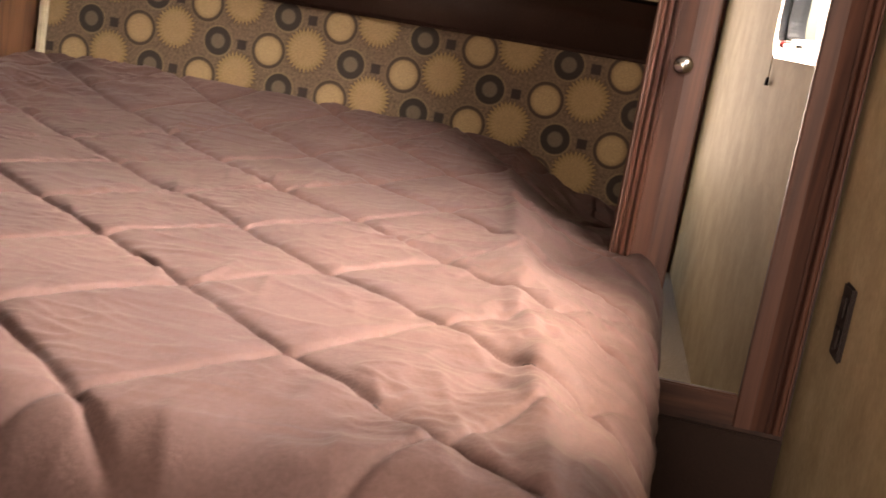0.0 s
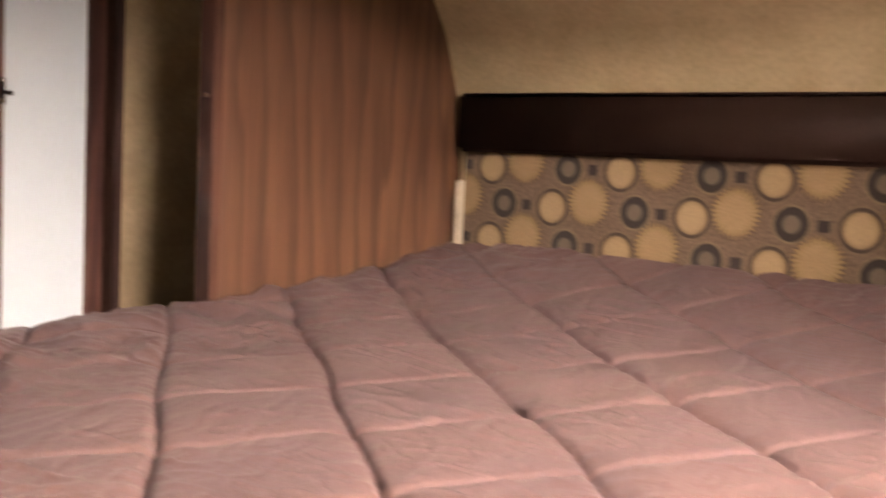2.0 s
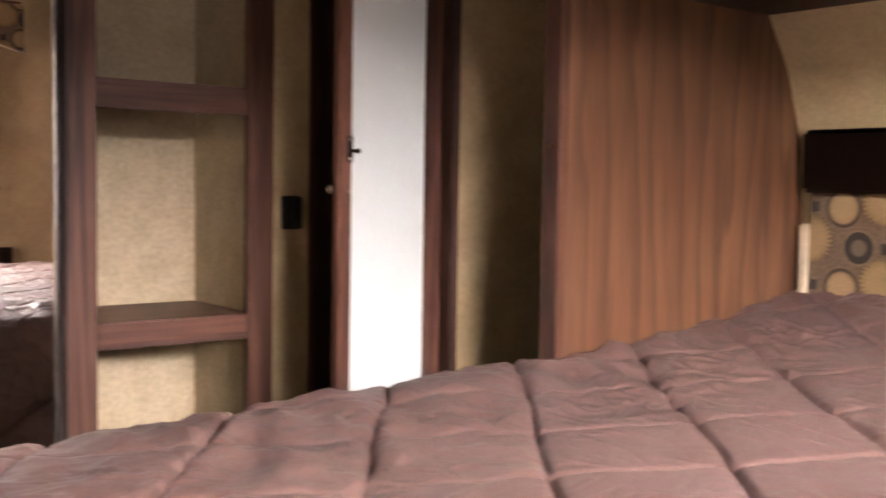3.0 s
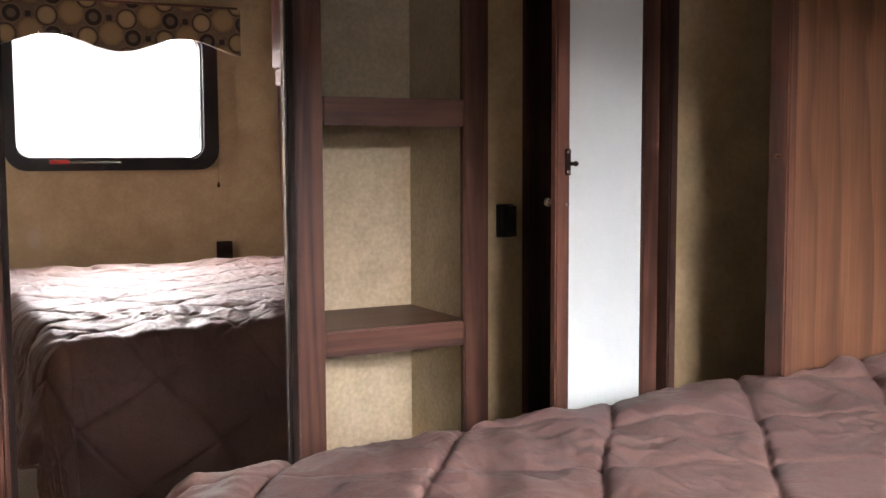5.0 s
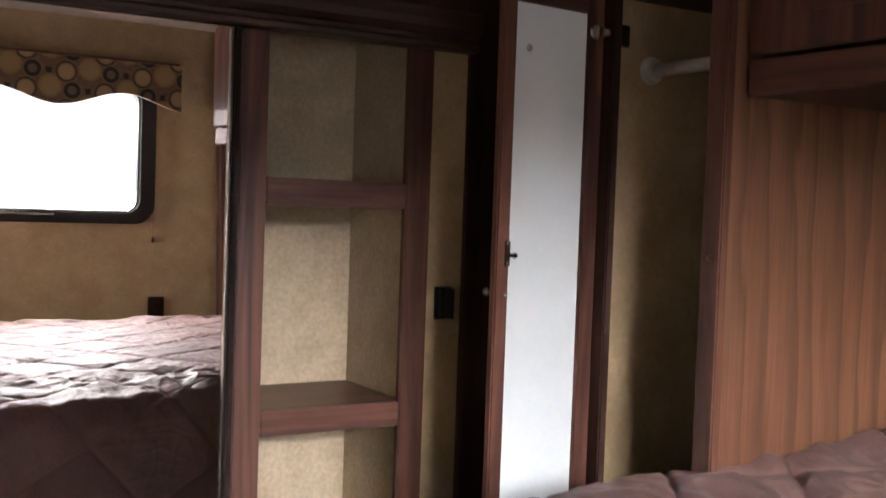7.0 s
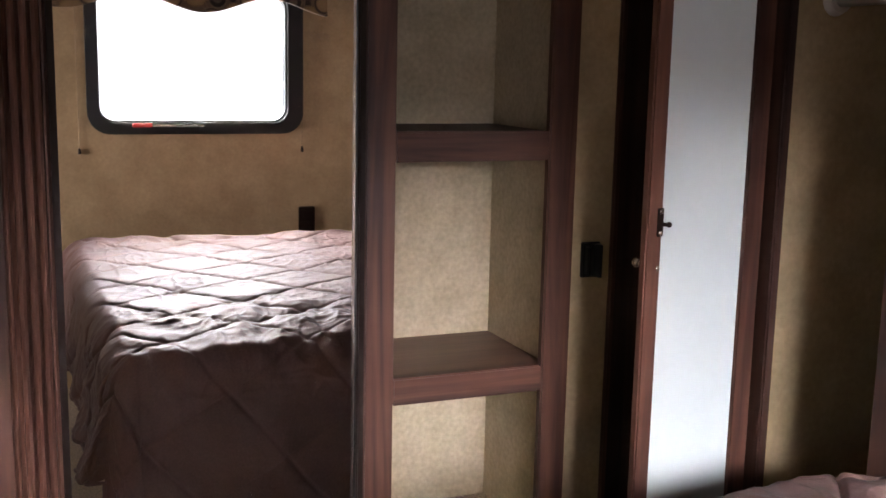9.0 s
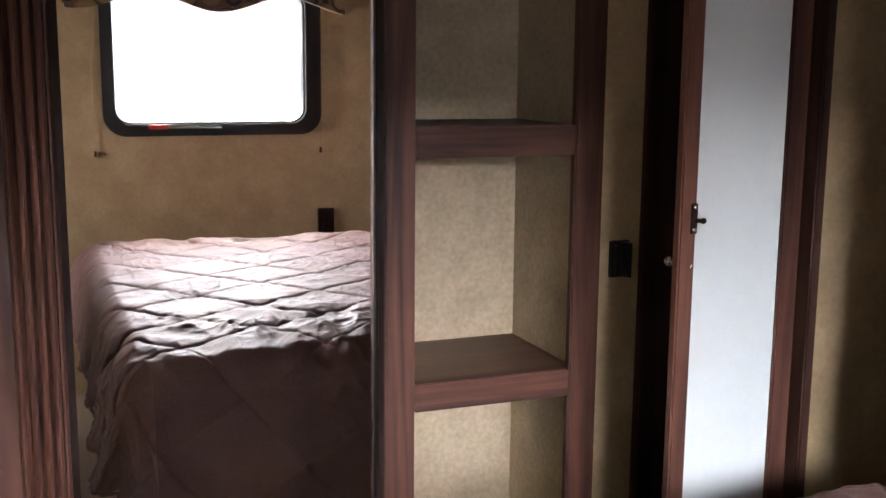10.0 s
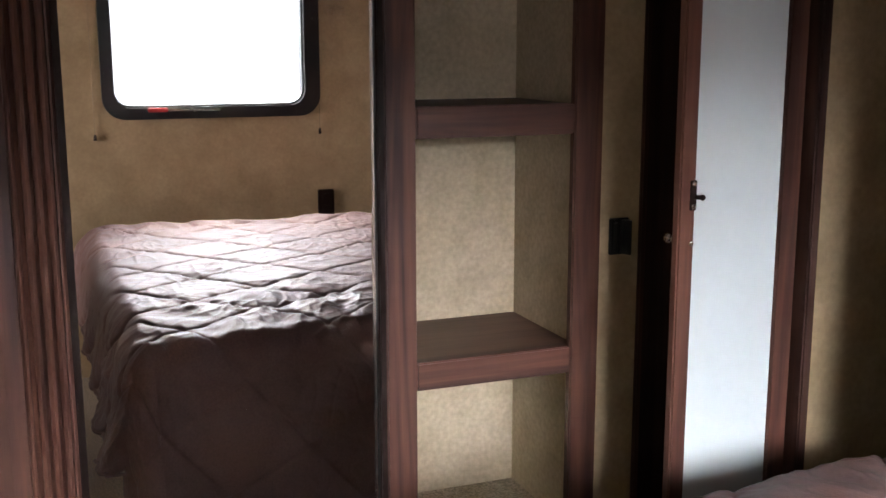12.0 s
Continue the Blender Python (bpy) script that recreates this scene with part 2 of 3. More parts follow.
ml.new(film.outputs[0], mixed.inputs["Fac"])
ml.new(mb.outputs[0], mixed.inputs[1])
ml.new(veil.outputs[0], mixed.inputs[2])
ml.new(mixed.outputs[0], mt["Material Output"].inputs["Surface"])

M_GLASS = bpy.data.materials.new("window_glass")
M_GLASS.use_nodes = True
gb = M_GLASS.node_tree.nodes["Principled BSDF"]
gb.inputs["Base Color"].default_value, gb.inputs["Roughness"].default_value = (0.97, 0.98, 0.98, 1), 0.0
gb.inputs["Transmission Weight"].default_value, gb.inputs["IOR"].default_value = 1.0, 1.02


# ---- builders ----
def box(bm, x0, x1, y0, y1, z0, z1, bevel=0.0):
    """A box between six planes, with softened edges."""
    v = [bm.verts.new((x, y, z)) for x in (x0, x1) for y in (y0, y1) for z in (z0, z1)]
    faces = [bm.faces.new([v[i] for i in f]) for f in ((0, 1, 3, 2), (4, 6, 7, 5), (0, 4, 5, 1), (2, 3, 7, 6), (0, 2, 6, 4), (1, 5, 7, 3))]
    if bevel:
        edges = list({e for f in faces for e in f.edges})
        bmesh.ops.bevel(bm, geom=edges, offset=bevel, segments=2, affect="EDGES")
    return bm


def rod(bm, a, b, r, r2=None, seg=14):
    """A round bar from a to b."""
    a, b = Vector(a), Vector(b)
    d = b - a
    m = Matrix.Translation((a + b) / 2) @ d.to_track_quat("Z", "Y").to_matrix().to_4x4()
    bmesh.ops.create_cone(bm, cap_ends=True, segments=seg, radius1=r, radius2=r if r2 is None else r2, depth=d.length, matrix=m)
    return bm


def ball(bm, c, r, squash=(1, 1, 1)):
    bmesh.ops.create_uvsphere(bm, u_segments=16, v_segments=10, radius=r, matrix=Matrix.Translation(c) @ Matrix.Diagonal((*squash, 1)))
    return bm


def prism(bm, outline, axis, a, b):
    """Extrudes a closed outline of (u, v) along an axis from a to b. For "z" u, v are x, y; for "y" x, z; for "x" y, z."""
    place = {"z": lambda u, v, w: (u, v, w), "y": lambda u, v, w: (u, w, v), "x": lambda u, v, w: (w, u, v)}[axis]
    lo = [bm.verts.new(place(u, v, a)) for u, v in outline]
    hi = [bm.verts.new(place(u, v, b)) for u, v in outline]
    bm.faces.new(lo)
    bm.faces.new(hi[::-1])
    for i in range(len(lo)):
        j = (i + 1) % len(lo)
        bm.faces.new((lo[i], hi[i], hi[j], lo[j]))
    return bm


def part(name, bm, mat, parent=None, label="", smooth=False):
    """Links a bmesh as one mesh object, under a thing or a part."""
    bmesh.ops.recalc_face_normals(bm, faces=bm.faces)
    me = bpy.data.meshes.new(name)
    bm.to_mesh(me)
    bm.free()
    me.materials.append(mat)
    if smooth:
        for p in me.polygons:
            p.use_smooth = True
    ob = new(name, me)
    if parent is not None:
        ob.parent = parent
        if parent.type == "EMPTY" or parent.matrix_basis != Matrix.Identity(4):
            up, m = parent, Matrix.Identity(4)
            while up is not None:
                m = up.matrix_basis @ m
                up = up.parent
            ob.matrix_parent_inverse = m.inverted()
    if label:
        tagged(ob, label)
    return ob


def thing(name, label, category, at=(0, 0, 0), group="", kind=""):
    e = new(name)
    e.matrix_basis = Matrix.Translation(at)
    e.empty_display_size = 0.05
    return tagged(e, label, category, group, kind)


def B(*a, **k):
    return box(bmesh.new(), *a, **k)


def reeded(width, depth, reeds=((0.22, 0.1), (0.36, 0.1), (0.50, 0.1))):
    """Half-profile of a moulded stile as (across, out) points: flat, then a run of rounded reeds."""
    pts = [(0.0, 0.0), (0.0, depth * 0.75), (width * 0.03, depth)]
    for start, w in reeds:
        pts.append((width * start, depth))
        for i in range(5):
            a = math.pi * i / 4
            pts.append((width * (start + w / 2 - w / 2 * math.cos(a)), depth * (0.72 + 0.28 * math.sin(a))))
    pts += [(width * 0.64, depth), (width * 0.97, depth), (width, depth * 0.75), (width, 0.0)]
    return pts


# ---- structure ----
XR, XL, CEIL, YF = 1.06, -1.74, 1.83, -3.4
HDR = 1.456

floor = part("floor", B(-2.2, 1.12, YF - 0.05, 0.2, -0.05, 0.0), M_CARPET)
tagged(floor, "beige speckled carpet on the bedroom floor", "carpet", kind="structure")
ceiling = part("ceiling", B(-2.2, 1.12, YF - 0.05, 0.2, CEIL, CEIL + 0.04), M_CEIL)
tagged(ceiling, "plain off-white ceiling board", "ceiling", kind="structure")

# right wall with the window opening
WY0, WY1, WZ0, WZ1 = -1.615, -0.84, 1.03, 1.58
bm = bmesh.new()
box(bm, XR, XR + 0.05, YF - 0.05, WY0, 0, CEIL)
box(bm, XR, XR + 0.05, WY1, 0.2, 0, CEIL)
box(bm, XR, XR + 0.05, WY0, WY1, 0, WZ0)
box(bm, XR, XR + 0.05, WY0, WY1, WZ1, CEIL)
tagged(part("wall_east", bm, M_WALL), "tan mottled vinyl wallpaper wall with a window", "wall", kind="structure")

# left wall behind the cabinets, foot partition with a doorway, curved front cap
tagged(part("wall_west", B(XL - 0.05, XL, YF - 0.05, 0.2, 0, CEIL), M_WALL), "tan mottled wallpaper wall behind the cabinets", "wall", kind="structure")
bm = bmesh.new()
box(bm, 0.99, XR, YF - 0.05, YF, 0, CEIL)
box(bm, XL, 0.45, YF - 0.05, YF, 0, CEIL)
box(bm, 0.45, 0.99, YF - 0.05, YF, 1.45, CEIL)
tagged(part("wall_south", bm, M_WALL), "tan partition wall with an open doorway", "wall", kind="structure")
casing = thing("trim", "brown reeded wooden door casing round the doorway", "door casing", (0.9, YF, 0), kind="structure")
for x in (0.987, 0.395):
    prof = [(x + u, YF + v) for u, v in reeded(0.07, 0.018)]
    part("casing_stile", prism(bmesh.new(), prof, "z", 0, 1.8), M_WOOD, casing)
part("jamb", B(0.976, 0.9895, YF - 0.049, YF + 0.004, 0.0, 1.45, bevel=0.002), M_RODW, casing, "pale metal door jamb")

prof = [(0.03, 0.0), (0.03, 0.9), (0.012, 1.08), (-0.01, 1.13), (-0.05, 1.232), (-0.12, 1.335), (-0.2, 1.45), (-0.30, 1.6), (-0.42, CEIL + 0.02),
        (0.2, CEIL + 0.02), (0.2, 0.0)]
bm = prism(bmesh.new(), prof, "x", XL, XR)
tagged(part("wall_north", bm, material("pale_tan_wallpaper", (0.55, 0.44, 0.26), 0.6, second=(0.48, 0.38, 0.22), scale=14, bump=0.08, bump_scale=90)),
       "pale tan wall leaning inwards above the headboard", "wall", kind="structure")

ground = part("ground", B(-60, 60, -60, 60, -0.75, -0.7), M_GROUND)
tagged(ground, "grey concrete ground outside", "ground", kind="structure")

M_BRIGHT = bpy.data.materials.new("hazy_sky_glow")
M_BRIGHT.use_nodes = True
hb_n = M_BRIGHT.node_tree.nodes["Principled BSDF"]
hb_n.inputs["Emission Color"].default_value, hb_n.inputs["Emission Strength"].default_value = (1.0, 0.99, 0.98, 1), 0.52
tagged(part("backdrop", B(11.0, 11.05, -16, 14, -0.7, 4.5), M_BRIGHT), "bright white haze outside the window", "backdrop", kind="structure")


# ---- headboard ----
hb = thing("headboard", "circle-print fabric headboard with a dark brown top bar", "headboard", (0, 0, 0.6))
part("fabric_panel", B(-0.745, 0.72, -0.006, 0.028, 0.45, 0.98, bevel=0.004), M_FABRIC, hb, "tan fabric printed with cream and brown circles")
part("top_bar", B(-0.752, 0.72, -0.034, 0.026, 0.972, 1.103, bevel=0.009), M_DARK, hb, "dark brown padded bar", True)
part("edge_strip", B(-0.764, -0.7455, -0.016, 0.026, 0.5, 0.905, bevel=0.003), M_CREAMTRIM, hb, "cream edge strip")


# ---- left wardrobe with its open door ----
PX, PY = -0.78, -0.685
wl_ = thing("wardrobe", "walnut veneer wardrobe standing open beside the bed", "wardrobe", (-1.0, -0.35, 0))
outline = [(PY, 0.0), (0.018, 0.0), (0.022, 0.9), (0.004, 1.08), (-0.012, 1.125), (-0.052, 1.23), (-0.122, 1.335), (-0.2, 1.445), (-0.31, 1.6), (-0.43, CEIL - 0.004), (PY, CEIL - 0.004)]
part("side_panel", prism(bmesh.new(), outline, "x", PX - 0.018, PX), M_PANEL, wl_, "wavy-grained walnut veneer side")
part("front_stile", B(PX - 0.045, PX + 0.002, PY - 0.02, PY, 0, CEIL - 0.004, bevel=0.003), M_WOOD, wl_)
part("inner_side", B(-1.168, -1.15, PY + 0.002, 0.0, 0.05, CEIL - 0.01), M_WALL, wl_, "tan papered inner side")
part("back_panel", B(-1.15, PX - 0.019, -0.16, -0.145, 0.05, CEIL - 0.01), M_WALL, wl_)
part("wardrobe_floor", B(-1.15, PX - 0.019, PY, -0.16, 0.30, 0.32), M_CARPET, wl_)
part("hinge_stile", B(-1.168, -1.082, PY - 0.02, PY, 0, CEIL - 0.004, bevel=0.003), M_DARKWOOD, wl_)
part("top_shelf", B(-1.15, PX - 0.019, PY + 0.01, -0.17, 1.56, 1.575), M_DARKWOOD, wl_)
part("strike", rod(bmesh.new(), (-0.797, PY - 0.03, 1.048), (-0.797, PY - 0.018, 1.048), 0.004), M_BRASS, wl_)
rail = part("hanging_rail", rod(bmesh.new(), (-1.149, -0.548, 1.42), (PX - 0.02, -0.548, 1.42), 0.0135, seg=20), M_RODW, wl_, "white hanging rail", True)
part("rail_socket", rod(bmesh.new(), (-1.1495, -0.548, 1.42), (-1.134, -0.548, 1.42), 0.03, 0.024, 20), M_RODW, rail)

# open door: a white-backed framed leaf on hinges
HX, HY, FX, FY = -1.115, -0.712, -1.085, -0.972
dw = math.hypot(FX - HX, FY - HY)
leaf = new("door")
leaf.parent = wl_
leaf.matrix_parent_inverse = wl_.matrix_basis.inverted()
leaf.matrix_basis = pose(HX, HY, 0, 0, 0, math.degrees(math.atan2(FY - HY, FX - HX)))


def leaf_part(name, bm, mat, label="", smooth=False):
    """A piece of the open leaf, in its own axes: x from hinge to free edge, y towards the bed."""
    ob = part(name, bm, mat, None, label, smooth)
    ob.parent = leaf
    return ob


DZ0, DZ1 = 0.42, 1.56
leaf_part("white_board", B(0.040, dw - 0.030, -0.006, 0.003, DZ0 + 0.05, DZ1 - 0.05), M_WHITE, "plain white back board")
leaf_part("hinge_stile", B(0, 0.044, -0.009, 0.009, DZ0, DZ1, bevel=0.003), M_WOOD)
leaf_part("free_stile", B(dw - 0.033, dw, -0.009, 0.009, DZ0, DZ1, bevel=0.003), M_WOOD)
leaf_part("top_rail", B(0.044, dw - 0.033, -0.009, 0.009, DZ1 - 0.052, DZ1, bevel=0.003), M_WOOD_X)
leaf_part("bottom_rail", B(0.044, dw - 0.033, -0.009, 0.009, DZ0, DZ0 + 0.052, bevel=0.003), M_WOOD_X)
leaf_part("mirror", B(0.036, dw - 0.046, -0.0095, -0.007, DZ0 + 0.05, DZ1 - 0.05), M_MIRROR, "mirror on the outer face")
bm = B(dw - 0.0325, dw - 0.0195, 0.009, 0.012, 1.015, 1.063, bevel=0.001)
rod(bm, (dw - 0.028, 0.012, 1.036), (dw - 0.035, 0.02, 1.036), 0.0035)
ball(bm, (dw - 0.036, 0.021, 1.036), 0.005)
catch = leaf_part("catch", bm, M_BROWNP, "dark bronze hook catch")
for z in (1.021, 1.057):
    screw = part("screw", ball(bmesh.new(), (dw - 0.026, 0.0122, z), 0.004, (1, 0.5, 1)), M_CHROME, None, "bright screw head", True)
    screw.parent = catch
leaf_part("screw", ball(bmesh.new(), (dw - 0.026, 0.0095, 0.961), 0.0045, (1, 0.6, 1)), M_CHROME, "bright screw head", True)
leaf_part("bumper", rod(bmesh.new(), (dw - 0.068, 0.003, 1.425), (dw - 0.068, 0.006, 1.425), 0.0075, 0.006), M_BUMPER, "small grey felt bumper", True)
bm = rod(bmesh.new(), (dw - 0.014, -0.009, 0.965), (dw - 0.014, -0.028, 0.965), 0.006)
ball(bm, (dw - 0.014, -0.03, 0.965), 0.009)
leaf_part("knob", bm, M_CHROME, "round nickel knob", True)
for z in (1.475, 0.47):
    bm = rod(bmesh.new(), (0.024, 0.009, z), (0.024, 0.014, z), 0.017, 0.015)
    box(bm, 0.008, 0.03, 0.013, 0.021, z - 0.011, z + 0.011, bevel=0.002)
    hinge = leaf_part("hinge", bm, M_CHROME, "nickel cup hinge")
    bm = B(-0.046, 0.01, 0.018, 0.027, z - 0.007, z + 0.007, bevel=0.002)
    box(bm, -0.062, -0.03, 0.012, 0.02, z - 0.022, z + 0.022, bevel=0.002)
    arm = part("hinge_arm", bm, M_CHROME)
    arm.parent = hinge


# ---- shelf cabinet in the left wall ----
SX, SB = -1.42, -1.72
sc = thing("shelf_cabinet", "brown wood shelf cabinet with three open compartments", "shelf", (SX, -1.13, 0))
SY0, SY1 = -1.288, -0.974
part("left_stile", B(SX - 0.02, SX, SY0 - 0.058, SY0, 0.0, HDR - 0.002, bevel=0.003), M_WOOD, sc)
part("right_stile", B(SX - 0.02, SX, SY1, SY1 + 0.06, 0.0, HDR - 0.002, bevel=0.003), M_WOOD, sc)
part("rail", B(SX - 0.019, SX - 0.001, SY0, SY1, 1.112, 1.169, bevel=0.003), M_WOOD_Y, sc)
part("rail", B(SX - 0.019, SX - 0.001, SY0, SY1, 0.65, 0.703, bevel=0.003), M_WOOD_Y, sc)
part("rail", B(SX - 0.019, SX - 0.001, SY0, SY1, 0.22, 0.30, bevel=0.003), M_WOOD_Y, sc)
part("shelf", B(SB, SX - 0.02, SY0 - 0.02, SY1 + 0.02, 1.15, 1.166), M_DARKWOOD, sc)
part("shelf", B(SB, SX - 0.02, SY0 - 0.02, SY1 + 0.02, 0.684, 0.701), wood("shelf_top_wood", (0.13, 0.07, 0.048), (0.07, 0.036, 0.025), "y"), sc)
part("shelf", B(SB, SX - 0.02, SY0 - 0.02, SY1 + 0.02, 0.29, 0.315), M_CARPET, sc, "carpeted lowest shelf")
part("back_panel", B(SB - 0.012, SB, SY0 - 0.034, SY1 + 0.034, 0.2, 1.6), M_LINING, sc, "tan papered back")
part("side", B(SB, SX - 0.02, SY0 - 0.034, SY0 - 0.02, 0.2, 1.6), M_LINING, sc)
part("side", B(SB, SX - 0.02, SY1 + 0.02, SY1 + 0.034, 0.2, 1.6), M_LINING, sc)
part("top", B(SB, SX - 0.02, SY0 - 0.034, SY1 + 0.034, 1.6, 1.615), M_LINING, sc)
part("filler_panel", B(SX - 0.03, SX - 0.006, SY1 + 0.06, -0.827, 0.0, HDR - 0.002), M_WALL, sc, "tan papered filler strip")
part("edge_trim", B(SX - 0.03, SX + 0.002, -0.827, -0.813, 0.0, HDR - 0.002, bevel=0.003), M_WOOD, sc)
holder = thing("door_holder", "black plastic door holder on the papered filler strip", "door holder", (SX - 0.006, -0.872, 0.912))
part("base_plate", B(SX - 0.0055, SX + 0.003, -0.894, -0.852, 0.877, 0.948, bevel=0.002), M_BLACKP, holder)
part("fixed_jaw", B(SX + 0.0032, SX + 0.02, -0.889, -0.882, 0.884, 0.942, bevel=0.002), M_BLACKP, holder)
part("spring_jaw", prism(bmesh.new(), [(SX + 0.0034 + 0.026 * math.sin(math.pi * i / 8), -0.854 - 0.02 * i / 8) for i in range(9)], "z", 0.88, 0.945), M_BLACKP, holder, "curved spring jaw", True)

# dark return between the shelf cabinet and the wardrobe
tagged(part("wall_west_return", B(-1.47, -1.455, -0.816, PY, 0, CEIL), M_DARKWOOD), "dark wood return panel beside the wardrobe", "panel", kind="structure")
bm = B(-1.455, -1.1685, PY - 0.003, PY + 0.012, 0, CEIL - 0.002)
tagged(part("wall_west_jamb", bm, M_DARKWOOD), "dark wood jamb beside the wardrobe", "panel", kind="structure")


# ---- mirrored sliding door ----
MY0, MY1 = -1.867, -1.362
md = thing("sliding_door", "mirrored sliding door in a brown reeded frame", "mirror door", (SX, -1.6, 0))
part("mirror", B(SX - 0.016, SX - 0.008, MY0 - 0.005, MY1 + 0.004, 0.06, HDR - 0.003), M_MIRROR, md, "full-height mirror")
part("right_edge", B(SX - 0.016, SX + 0.006, MY1, MY1 + 0.014, 0.03, HDR - 0.002, bevel=0.003), M_BROWNP, md, "dark brown edge")
prof = [(SX - 0.016 + v, MY0 - 0.012 - u) for u, v in reeded(0.16, 0.03, ((0.05, 0.09), (0.16, 0.09), (0.27, 0.09), (0.40, 0.07)))]
part("left_stile", prism(bmesh.new(), prof, "z", 0.03, HDR - 0.002), M_WOOD, md, "reeded brown stile")
part("edge_strip", B(SX - 0.0075, SX - 0.005, MY1 - 0.006, MY1 - 0.001, 0.062, HDR - 0.004), M_CHROME, md, "thin bright edge strip")
part("gasket", B(SX - 0.016, SX + 0.004, MY0 - 0.012, MY0, 0.03, HDR - 0.002, bevel=0.002), M_BROWNP, md, "dark gasket")
part("bottom_rail", B(SX - 0.018, SX + 0.006, MY0 - 0.012, MY1 + 0.004, 0.0, 0.062, bevel=0.003), M_WOOD_Y, md)

hd = thing("track_header", "dark glossy sliding-door track header", "header", (SX, -1.4, 1.5))
lip = [(SX - 0.03, HDR), (SX + 0.012, HDR), (SX + 0.02, HDR + 0.004), (SX + 0.022, HDR + 0.012), (SX + 0.016, HDR + 0.019), (SX - 0.03, HDR + 0.019)]
cove = [(SX - 0.03, HDR + 0.02), (SX + 0.012, HDR + 0.02), (SX + 0.014, HDR + 0.027), (SX + 0.024, HDR + 0.031), (SX + 0.034, HDR + 0.042), (SX + 0.038, HDR + 0.058),
        (SX + 0.034, HDR + 0.074), (SX + 0.024, HDR + 0.084), (SX - 0.03, HDR + 0.085)]
board = [(SX - 0.03, HDR + 0.086), (SX + 0.016, HDR + 0.086), (SX + 0.016, CEIL - 0.003), (SX - 0.03, CEIL - 0.003)]
for name, outline_, mat, text in (("track_lip", lip, M_TRACK, "glossy track lip"), ("rounded_moulding", cove, M_TRACK, "rounded dark moulding"), ("fascia_board", board, M_DARKWOOD, "dark wood fascia")):
    part(name, prism(bmesh.new(), outline_, "y", -3.0, -0.815), mat, hd, text)
tagged(part("wall_west_front", B(SX - 0.05, SX - 0.02, YF, MY0 - 0.17, 0, CEIL), M_WALL), "tan papered wall beside the sliding door", "wall", kind="structure")


# ---- overhead cabinet above the headboard ----
oc = thing("overhead_cabinet", "dark walnut overhead cabinet across the bed head", "cabinet", (0, -0.4, 1.35))
part("bottom_panel", B(PX + 0.001, 0.70, -0.64, -0.105, 1.335, 1.351), M_DARKWOOD, oc)
part("bottom_rail", B(PX + 0.004, 0.70, -0.66, -0.64, 1.333, 1.395, bevel=0.004), M_WOOD_X, oc)
part("top_rail", B(PX + 0.004, 0.70, -0.66, -0.64, CEIL - 0.05, CEIL - 0.004, bevel=0.004), M_WOOD_X, oc)
part("stile", B(PX + 0.004, PX + 0.06, -0.661, -0.641, 1.405, CEIL - 0.05, bevel=0.003), M_WOOD, oc)
for x in (-0.715, -0.235, 0.245):
    d = part("door", B(x, x + 0.44, -0.676, -0.662, 1.40, CEIL - 0.04, bevel=0.004), M_WOOD, oc)
    part("raised_panel", B(x + 0.06, x + 0.38, -0.683, -0.6765, 1.46, CEIL - 0.10, bevel=0.005), M_WOOD, d)
    part("knob", ball(bmesh.new(), (x + 0.03, -0.69, 1.52), 0.012), M_CHROME, d, "nickel knob", True)


# ---- right wardrobe with mirrored door ----
RY = -0.48
wr = thing("wardrobe", "brown wood wardrobe with a narrow mirrored door slightly ajar", "wardrobe", (0.88, -0.24, 0))
part("side_panel", prism(bmesh.new(), [(RY, 0.0)] + [p for p in outline[1:-1]] + [(RY, CEIL - 0.004)], "x", 0.722, 0.74), M_PANEL, wr)
part("face_frame", B(0.715, XR - 0.001, RY - 0.001, RY + 0.018, 0.0, CEIL - 0.004), M_DARKWOOD, wr)
rd = part("door", prism(bmesh.new(), [(0.697 + u, RY - 0.003 - v) for u, v in reeded(0.105, 0.022, ((0.06, 0.09), (0.17, 0.09), (0.28, 0.09)))], "z", 0.375, 1.76), M_WOOD, wr, "reeded brown door frame")
part("right_stile", prism(bmesh.new(), [(1.052 - u, RY - 0.003 - v) for u, v in reeded(0.085, 0.022, ((0.06, 0.12), (0.22, 0.12)))], "z", 0.375, 1.76), M_WOOD, rd)
part("bottom_rail", B(0.802, 0.967, RY - 0.023, RY - 0.003, 0.375, 0.43, bevel=0.003), M_WOOD_X, rd)
part("top_rail", B(0.802, 0.967, RY - 0.023, RY - 0.003, 1.70, 1.76, bevel=0.003), M_WOOD_X, rd)
part("mirror", B(0.80, 0.97, RY - 0.014, RY - 0.006, 0.428, 1.705), M_MIRROR, rd, "tall narrow mirror")
bm = rod(bmesh.new(), (0.757, RY - 0.024, 0.97), (0.757, RY - 0.042, 0.97), 0.006)
ball(bm, (0.757, RY - 0.05, 0.97), 0.0165, (1, 0.85, 1))
part("knob", bm, M_CHROME, rd, "round nickel knob", True)
pivot = Vector((1.045, RY - 0.014, 0.9))
rd.matrix_basis = Matrix.Translation(pivot + Vector((0, -0.018, 0))) @ pose(0, 0, 0, 1.5, 0, 1.75) @ Matrix.Translation(-pivot)
part("kick_panel", B(0.72, XR - 0.002, RY - 0.012, RY - 0.002, 0.0, 0.36, bevel=0.003), M_DARK, wr, "dark brown vinyl kick panel")


